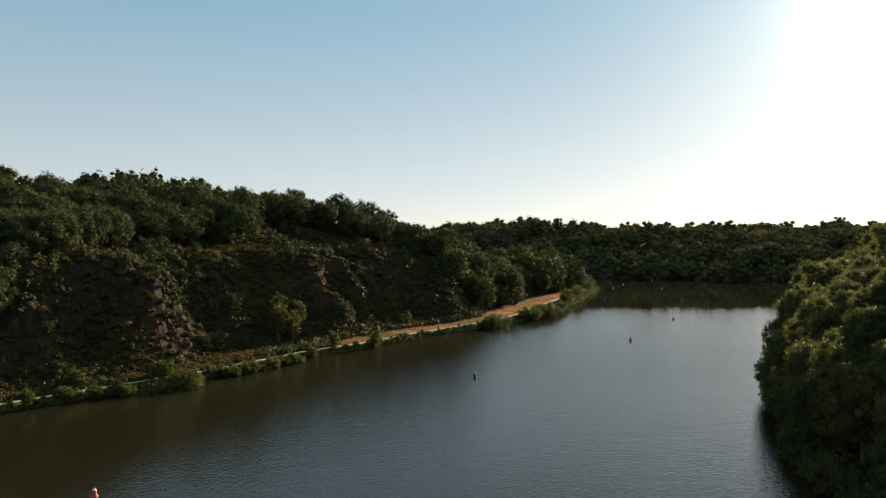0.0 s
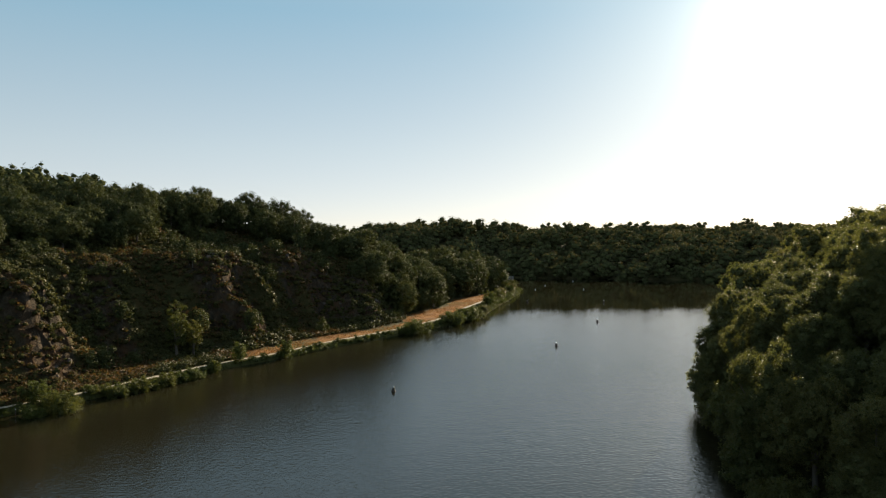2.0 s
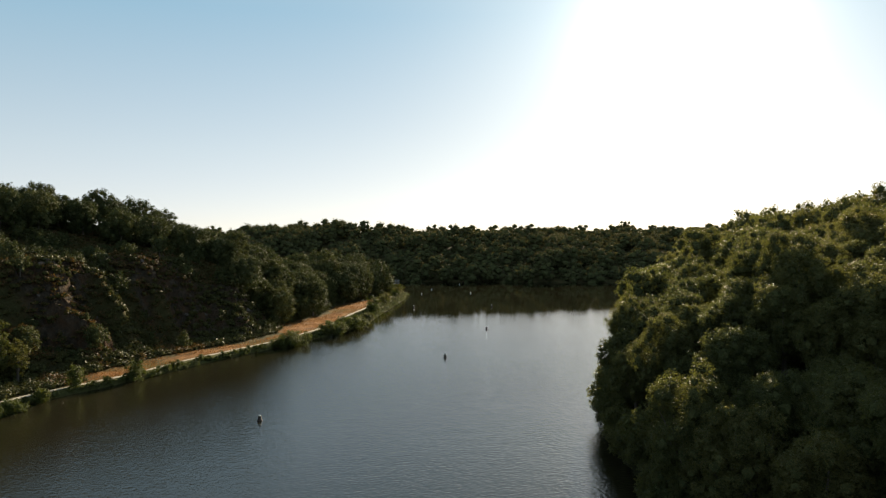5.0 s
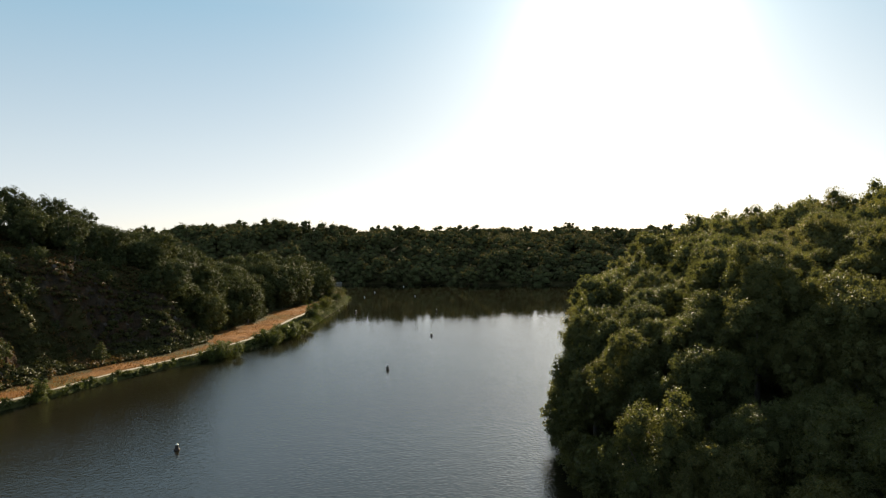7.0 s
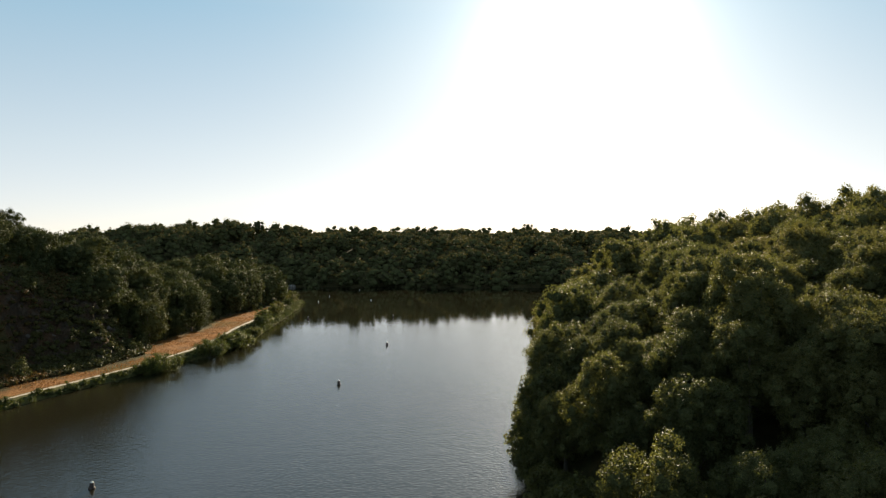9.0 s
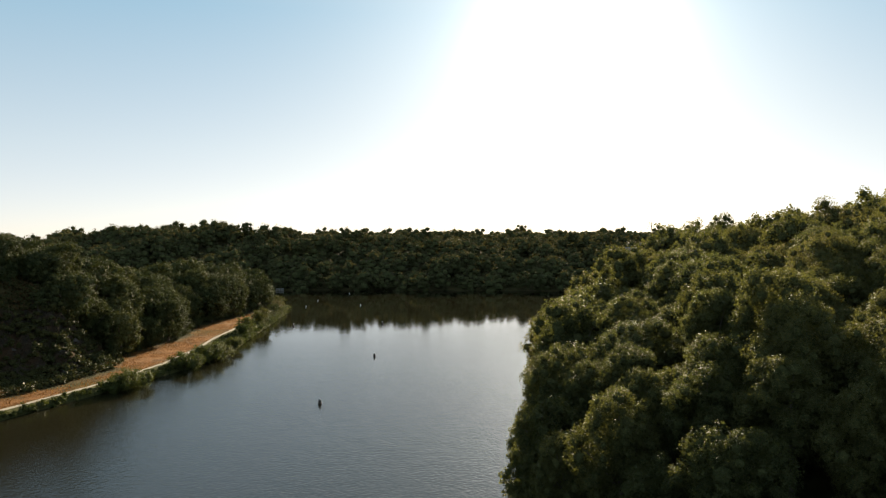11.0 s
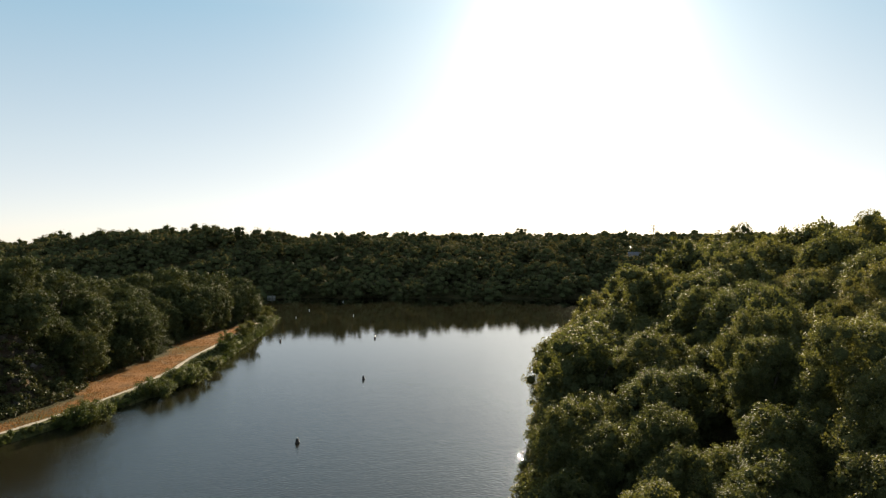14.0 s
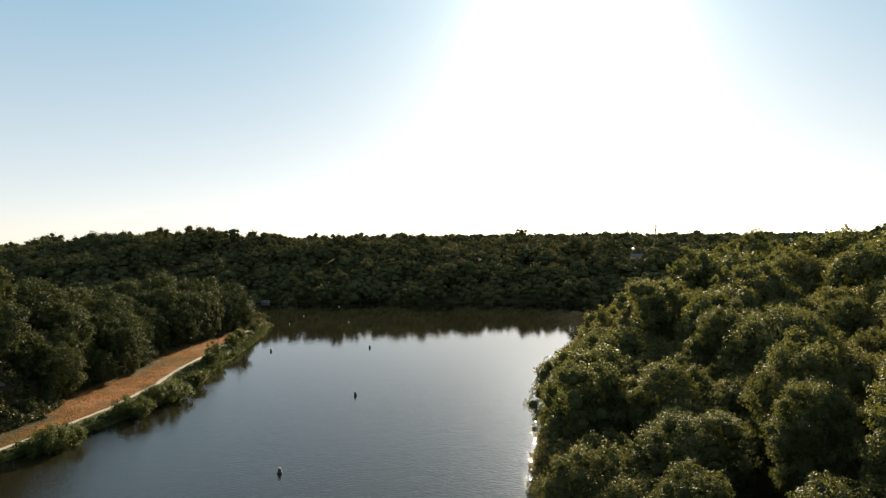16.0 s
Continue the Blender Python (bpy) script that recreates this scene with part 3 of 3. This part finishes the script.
def keep_scrub(px, py):
    dl, nl, df, dr, dry_land = owner(px, py)
    e = dl - terrace_width(nl)
    return dry_land & (dl < df) & (dl < dr) & (e > 5) & (e < 62) & (nl > 108) & (nl < 275) & (waves2(px, py, 61, 40, 3) > np.interp(nl, [110, 160, 200], [-0.35, -0.05, 0.05]))


edge = [(p + n * rng.uniform(0.5, 5)) for p, n in along_left(277, 446, 3.4, lambda y: float(terrace_width(y)) + 0.5)]
thorns = [make_tree(rng, "hawthorn", rng.uniform(4.5, 6.5), rng.uniform(2.2, 3.2), 11, 1200, 0.22, SHADED_GREEN, 1, -0.05, "scrubby hawthorn clinging to the cliff, its green lowered for shade", "tree") for _ in range(5)]
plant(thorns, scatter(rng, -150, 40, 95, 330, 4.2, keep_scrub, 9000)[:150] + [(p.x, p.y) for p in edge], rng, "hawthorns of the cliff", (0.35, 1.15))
wood("wood", rest, rng, 5.4, 13.5, 11, 300, 0.08, SHADED_GREEN, "dense broadleaf wood over the plateau", 1, 0.15)


# x, y, turn, length, metal roof
HOUSES = ((457, 614, 84, 11, 1), (482, 625, 96, 9, 1), (442, 571, -20, 12, 0), (475, 590, 88, 9, 1), (510, 619, 20, 12, 0), (443, 546, 80, 13, 1),
          (392, 559, 92, 12, 1), (416, 535, 15, 10, 0), (407, 546, -35, 12, 0), (527, 660, 30, 13, 0), (538, 647, -10, 12, 0), (534, 628, 90, 10, 1))


def keep_far(px, py):
    dl, nl, df, dr, dry_land = owner(px, py)
    village = np.zeros(px.shape, bool)
    for x, y, turn, length, metal in HOUSES:
        ahead, aside = (px - x) * 0.62 + (py - y) * 0.78, (px - x) * 0.78 - (py - y) * 0.62
        village |= (np.abs(aside) < 6.0) & (ahead > -30) & (ahead < 7)
    return (dry_land | (df < 2.5)) & (df < dl) & (df < dr) & (df < np.where(px < 300, 205, 320)) & ~village


places = scatter(rng, -420, 620, 430, 960, 10.8, keep_far)
wood("far_wood", places, rng, 9.4, 14, 11, 950, 0.047, HAZY_FAR, "dark broadleaf wood covering the far shore", 1, 0.5)


def keep_distance(px, py):
    dl, nl, df, dr, dry_land = owner(px, py)
    out = np.hypot(px, py)
    return dry_land & (np.minimum(np.minimum(dl, df), dr) > 90) & ((df > 320) | (df > dr) | (df > dl)) & (out > 400) & (out < 2600) & (px > -500) & (px < 300 + 1.5 * py)


places = scatter(rng, -500, 2400, 300, 2300, 33, keep_distance, 40000)
wood("distant_wood", places, rng, 20, 15, 5, 30, 0.055, HAZY_FAR, "distant wooded hills", 1, 0.2)

bare = tagged(new("ash_tree"), "tall thin ash tree with open crown on the far skyline", "tree")
rows = crown_lobes(rng, 6.0, 7.0, 24.0, 16)
part("crown", leafy("ash_crown", *leaf_cloud(rng, rows, 420, 0.4, 1, 0.2), HAZY_FAR), bare)
vs, fs = tube([(0, 0, -1), (0, 0, 8), (0.4, 0.2, 16), (0.5, 0.3, 23)], [0.5, 0.4, 0.25, 0.06], 7)
part("trunk", link_mesh("ash_trunk", vs, fs, BARK, True), bare)
bare.location = (634, 789, height(634, 789))

# ---- left shore ----


def bush(rng, name, label, radius, tall, mat, leaves=420, size=0.2, lobes=8):
    ob = tagged(new(name), label, "bush")
    part("foliage", leafy(name + "_foliage", *leaf_cloud(rng, crown_lobes(rng, radius, -0.1, tall, lobes), leaves, size, 1), mat), ob)
    vs, fs = tube([(0, 0, -0.6), (0, 0, tall * 0.3), (0.1, 0, tall * 0.55)], [0.09, 0.06, 0.02], 5)
    part("stem", link_mesh(name + "_stem", vs, fs, BARK, True), ob)
    return ob


# single bushes: x, y, radius, height
GREEN_BUSHES = [(-79.0, 134.5, 1.3, 3.4), (-76.5, 147.5, 1.9, 3.4), (-62.5, 158.0, 2.4, 3.6), (-41.0, 180.3, 2.0, 2.5), (-38.8, 184.0, 2.4, 2.6), (-59.5, 151.0, 2.0, 2.6), (-70.5, 143.5, 1.8, 2.4),
                (-35.5, 191.0, 1.4, 3.0), (-31.0, 200.5, 1.6, 4.2), (-20.2, 209.5, 1.9, 4.3), (16.0, 251.5, 3.4, 4.0), (19.5, 256.0, 4.3, 4.6), (33.5, 275.5, 4.2, 4.6), (40.5, 286.5, 4.4, 5.0),
                (44.5, 292.5, 4.0, 4.4), (60.5, 345.0, 3.0, 5.2), (57.5, 335.0, 2.4, 4.0), (84.5, 418.0, 2.4, 3.4)]
PALE_BUSHES = [(-75.5, 140.0, 1.6, 2.0), (-66.0, 146.0, 2.0, 2.9), (-55.8, 154.0, 3.3, 4.6), (-50.0, 166.0, 2.1, 2.6), (-47.0, 170.5, 2.4, 3.2), (-44.8, 173.6, 2.0, 2.6), (-43.0, 176.5, 2.3, 3.0),
               (-85.5, 131.0, 2.2, 3.0), (51.0, 308.0, 2.6, 3.2), (70.0, 376.0, 2.8, 4.2), (75.0, 392.0, 2.6, 4.0), (90.0, 436.0, 2.6, 3.6), (93.5, 452.0, 3.0, 4.2), (93.0, 464.0, 3.0, 3.8)]
for rows, leaf, label in ((GREEN_BUSHES, SHRUB, "grey-green bush at the water's edge"), (PALE_BUSHES, YELLOW, "yellow-green sunlit bush beside the towpath")):
    for x, y, r, h in rows:
        r, h = r * 1.25, h * 1.25
        ob = bush(rng, "bush", label, r, h, leaf, int(1400 * r), 0.16, 18)
        ob.location = (x, y, height(x, y) - 0.1)
        tagged(ob, group="bushes along the towpath")

# low hedge between path and water
models = [bush(rng, "hedge_bush", "low green scrub on the river bank", rng.uniform(1.0, 1.4), rng.uniform(1.1, 1.8), SHRUB, 420, 0.15, 6) for _ in range(5)]
spots = []
for p, n in along_left(120, 446, 1.5, lambda y: 0.0):
    if rng.uniform() < (0.4 if p.y < 205 else 0.85):
        q = p + n * rng.uniform(0.1, 1.6)
        spots.append((q.x, q.y))
plant(models, spots, rng, "scrub along the bank", (0.65, 1.3), 0.15)
high_scrub = [bush(rng, "hedge_bush", "tall yellow-green bramble hiding the towpath", rng.uniform(1.4, 1.9), rng.uniform(2.0, 2.9), YELLOW if k % 2 else SHRUB, 1000, 0.15, 9) for k in range(5)]
spots = []
for p, n in along_left(104, 197, 2.0, lambda y: 0.0):
    if waves2(p.x, p.y, 83, 40, 2) > 0.25:
        q = p + n * rng.uniform(0.5, 1.5)
        spots.append((q.x, q.y))
plant(high_scrub, spots, rng, "brambles in front of the towpath", (0.5, 1.0), 0.15)

def clumps(name, places, rng, radius, leaves, size, mat, label, category, flat=0.7):
    kinds = [leaf_cloud(rng, [(0.1, 0.1, 0.3, 0.85), (-0.45, -0.35, 0.25, 0.6)], leaves, size, 1, 0.66, bunch=5) for _ in range(8)]
    P = np.array(places)
    zs = land(P[:, 0], P[:, 1])[0]
    V, F, I, base = [], [], [], 0
    for (x, y), z in zip(places, zs):
        v, f, inner = kinds[rng.integers(8)]
        a, r = rng.uniform(0, 6.28), radius * rng.uniform(0.5, 1.5)
        c, s = math.cos(a) * r, math.sin(a) * r
        V.append(np.stack([x + v[:, 0] * c - v[:, 1] * s, y + v[:, 0] * s + v[:, 1] * c, z + v[:, 2] * r * flat * 1.3], 1))
        F.append(f + base)
        I.append(inner)
        base += len(v)
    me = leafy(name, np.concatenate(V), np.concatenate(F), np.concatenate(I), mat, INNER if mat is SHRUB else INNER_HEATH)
    return tagged(new(name, me), label, category, kind="stuff")


def keep_strip(px, py):
    dl, nl, df, dr, dry_land = owner(px, py)
    return dry_land & (dl > 0.1) & (dl < path_offset(nl) - 2.3) & (nl > 118) & (nl < 462)


strip = scatter(rng, -95, 110, 110, 470, 1.15, keep_strip, 60000)
clumps("bank_scrub", strip, rng, 0.7, 50, 0.16, SHRUB, "green brambles and reeds filling the river bank", "scrub", 0.9)

# the tall pale tree at the foot of the cliff
tree = make_tree(rng, "poplar_tree", 15.5, 3.1, 36, 6500, 0.17, YELLOW, 1, 0.1, "tall pale green poplar by the towpath")
tree.location = (-47.5, 204.0, height(-47.5, 204.0) - 0.2)
tree2 = copy_thing(tree, pose(-44.0, 206.5, height(-44, 206.5) - 0.2, 0, 0, 130))
tree2.scale = (0.8, 0.8, 0.68)


def keep_heath(px, py):
    dl, nl, df, dr, dry_land = owner(px, py)
    e = dl - terrace_width(nl)
    h, rk, tr, vg = land(px, py)
    return dry_land & (dl < df) & (dl < dr) & (e > np.where(nl < 203, -2.6, 1.8)) & (e < 75) & (nl > 105) & (nl < 300) & (rng.uniform(0, 1, px.shape) > 0.36 * rk)


spots = scatter(rng, -150, 40, 95, 360, 1.25, keep_heath, 160000)
spots += scatter(rng, -130, 30, 100, 300, 0.95, lambda px, py: keep_heath(px, py) & (owner(px, py)[0] < 40), 70000)
split = waves2(np.array([p[0] for p in spots]), np.array([p[1] for p in spots]), 55, 40, 3)
green = [p for p, s in zip(spots, split) if s < 0.05]
brown = [p for p, s in zip(spots, split) if s >= 0.05]
clumps("gorse", green, rng, 1.2, 55, 0.19, HEATH, "dark green gorse covering the cliff slope", "gorse")
clumps("bracken", brown, rng, 1.1, 55, 0.19, BRACKEN, "rusty brown bracken on the rocky slope", "bracken")


# outcrops on the faces
def rock_mesh(rng, k):
    v, f = ICO[2]
    w = v.copy()
    for _ in range(9):
        n = rng.standard_normal(3)
        n /= np.linalg.norm(n)
        over = np.maximum(w @ n - rng.uniform(0.45, 0.8), 0)
        w = w - over[:, None] * n
    w = w * np.array((1.0, rng.uniform(0.6, 0.9), rng.uniform(0.7, 1.3))) + 0.04 * rng.standard_normal(w.shape)
    return link_mesh("rock", w.tolist(), f.tolist(), ROCK)


def keep_rock(px, py):
    dl, nl, df, dr, dry_land = owner(px, py)
    h, rk, tr, vg = land(px, py)
    return dry_land & (rk > 0.55)


meshes = [rock_mesh(rng, k) for k in range(8)]
spots = scatter(rng, -150, 30, 100, 300, 1.9, keep_rock, 14000)
rng.shuffle(spots)
for k, (x, y) in enumerate(spots[:300]):
    s = 0.3 + 0.9 * rng.uniform() ** 2
    ob = tagged(new("rock", meshes[k % 8]), "weathered grey-brown rock jutting from the cliff face", "rock", "rocks of the cliff")
    ob.matrix_basis = pose(x, y, height(x, y) - 0.25 * s, rng.uniform(-30, 30), rng.uniform(-30, 30), rng.uniform(0, 360)) @ Matrix.Diagonal((s * rng.uniform(0.9, 1.6), s * 0.8, s * rng.uniform(0.7, 1.1), 1))


# dry grass standing on the terrace
def keep_grass(px, py):
    h, rk, tr, vg = land(px, py)
    return (tr > 0.35) & (waves2(px, py, 71, 26, 3) < 0.4)


spots = scatter(rng, -40, 100, 190, 430, 0.55, keep_grass, 90000)
V, F = [], []
P = np.array(spots)
zs = land(P[:, 0], P[:, 1])[0]
for k, ((x, y), z) in enumerate(zip(spots, zs)):
    for _ in range(3):
        a, h, w = rng.uniform(0, 6.28), rng.uniform(0.15, 0.42), rng.uniform(0.06, 0.16)
        dx, dy = math.cos(a) * w, math.sin(a) * w
        b = len(V)
        V += [(x - dx, y - dy, z - 0.05), (x + dx, y + dy, z - 0.05), (x + rng.uniform(-0.25, 0.25), y + rng.uniform(-0.25, 0.25), z + h)]
        F.append((b, b + 1, b + 2))
tagged(new("dry_grass", link_mesh("dry_grass", V, F, STRAW)), "sun-dried orange grass on the river terrace", "grass", kind="stuff")


# ---- on the water ----
def lathe(profile, sides=14):
    vs, fs = tube([(0, 0, z) for r, z in profile], [r for r, z in profile], sides)
    n = len(profile) * sides
    fs += [tuple(range(sides - 1, -1, -1)), tuple(range(n - sides, n))]
    return vs, fs


def make_buoy(name, label, paint):
    ob = tagged(new(name), label, "buoy", "river buoys")
    part("float", link_mesh("buoy_float", *lathe([(0.30, -0.35), (0.46, -0.2), (0.5, 0.0), (0.48, 0.22), (0.40, 0.34)]), paint, True), ob)
    part("tower", link_mesh("buoy_tower", *lathe([(0.34, 0.34), (0.31, 0.4), (0.30, 1.05), (0.26, 1.12)]), paint, True), ob)
    part("cap", link_mesh("buoy_cap", *lathe([(0.24, 1.12), (0.25, 1.15), (0.22, 1.24), (0.10, 1.3)]), WHITE, True), ob, "white cap")
    part("ring", link_mesh("buoy_ring", *lathe([(0.05, 1.3), (0.07, 1.36), (0.07, 1.46), (0.03, 1.5)], 8), STEEL, True), ob, "steel lifting eye")
    return ob


red = make_buoy("channel_buoy", "red channel buoy with white cap on the river", RED)
red.matrix_basis = pose(-43.6, 87.8, 0, 4, 3, 20) @ Matrix.Diagonal((1, 1, 0.8, 1))
dark = make_buoy("channel_buoy", "near-black channel buoy with pale cap on the river", DARK)
for k, (x, y, tilt) in enumerate(((7.2, 163.1, 3), (58.1, 219.6, -4), (89.8, 276.2, 5), (120.0, 356.1, -3), (82.8, 363.6, 4))):
    m = pose(x, y, 0, tilt, -tilt * 0.6, x * 7)
    ob = copy_thing(dark, m) if k else dark
    ob.matrix_basis = m @ Matrix.Diagonal((1, 1, 0.8, 1))
white = make_buoy("mooring_buoy", "small white mooring buoy afloat on the river", WHITE)
white.matrix_basis = pose(122, 480, 0, 3, 2, 20) @ Matrix.Diagonal((0.6, 0.6, 0.6, 1))
for x, y in ((107, 446), (137, 443), (155, 526)):
    copy_thing(white, pose(x, y, 0, 3, -3, x * 7)).scale = (0.6, 0.6, 0.6)


# ---- far shore ----
def box(x0, x1, y0, y1, z0, z1):
    return ([(x0, y0, z0), (x1, y0, z0), (x1, y1, z0), (x0, y1, z0), (x0, y0, z1), (x1, y0, z1), (x1, y1, z1), (x0, y1, z1)],
            [(3, 2, 1, 0), (4, 5, 6, 7), (0, 1, 5, 4), (1, 2, 6, 5), (2, 3, 7, 6), (3, 0, 4, 7)])


def make_house(length, depth, eaves, ridge, metal):
    ob = tagged(new("house"), "white rendered house with low shiny metal roof among trees" if metal else "white rendered house with grey slate roof among trees", "house", "houses of the village")
    l, d = length / 2, depth / 2
    vs, fs = box(-l, l, -d, d, -1.5, eaves)
    vs += [(-l, 0, ridge - 0.15), (l, 0, ridge - 0.15)]
    fs += [(7, 4, 8), (5, 6, 9)]
    part("wall", link_mesh("house_wall", vs, fs, PLASTER), ob)
    o, t = 0.4, 0.2
    rv = []
    for x in (-l - o, l + o):
        k = (ridge - eaves) / d
        rv += [(x, -d - o, eaves - k * o), (x, 0, ridge), (x, d + o, eaves - k * o), (x, -d - o, eaves - k * o + t), (x, 0, ridge + t), (x, d + o, eaves - k * o + t)]
    rf = [(0, 6, 7, 1), (1, 7, 8, 2), (3, 4, 10, 9), (4, 5, 11, 10), (0, 3, 9, 6), (2, 8, 11, 5), (0, 1, 4, 3), (1, 2, 5, 4), (6, 9, 10, 7), (7, 10, 11, 8)]
    roof = part("roof", link_mesh("house_roof", rv, rf, STEEL if metal else SLATE), ob)
    part("chimney", link_mesh("house_chimney", *box(l - 1.2, l - 0.4, -0.5, 0.5, ridge - 0.8, ridge + 1.2), PLASTER), roof)
    for side in (-1, 1):
        for x in (-l * 0.6, 0, l * 0.6):
            for z in (0.9, 3.4):
                if z + 1.2 < eaves:
                    y0, y1 = sorted((side * (d - 0.02), side * (d + 0.05)))
                    part("window", link_mesh("house_window", *box(x - 0.5, x + 0.5, y0, y1, z, z + 1.2), PANE), ob)
    return ob


for x, y, turn, length, metal in HOUSES:
    house = make_house(length * 0.4, 3.6, 4.6, 5.1, metal) if metal else make_house(length * 0.8, 6.5, 4.8, 7.4, metal)
    house.matrix_basis = pose(x, y, height(x, y), 0, 0, turn)

quay = tagged(new("quay"), "low pale stone quay at the far waterline", "quay")
part("quay_wall", link_mesh("quay_wall", *box(-9, 9, -1.5, 1.5, -1.5, 1.6), QUAY), quay)
for k in range(4):
    part("post", link_mesh("quay_post", *box(-7.2 + k * 4.8, -6.8 + k * 4.8, -1.75, -1.5, -1.5, 2.6), BARK), quay)
quay.matrix_basis = pose(112, 578, 0, 0, 0, -22)

# two weathered posts beside the towpath
for x, y in ((-72.6, 143.5), (-63.5, 152.5)):
    post = tagged(new("marker_post"), "slim weathered wooden post beside the towpath", "post", "towpath posts")
    part("shaft", link_mesh("post_shaft", *lathe([(0.09, -0.4), (0.08, 1.5), (0.05, 1.6)], 8), BARK), post)
    part("band", link_mesh("post_band", *lathe([(0.095, 1.2), (0.095, 1.35)], 8), WHITE), post, "white band")
    post.location = (x, y, height(x, y))
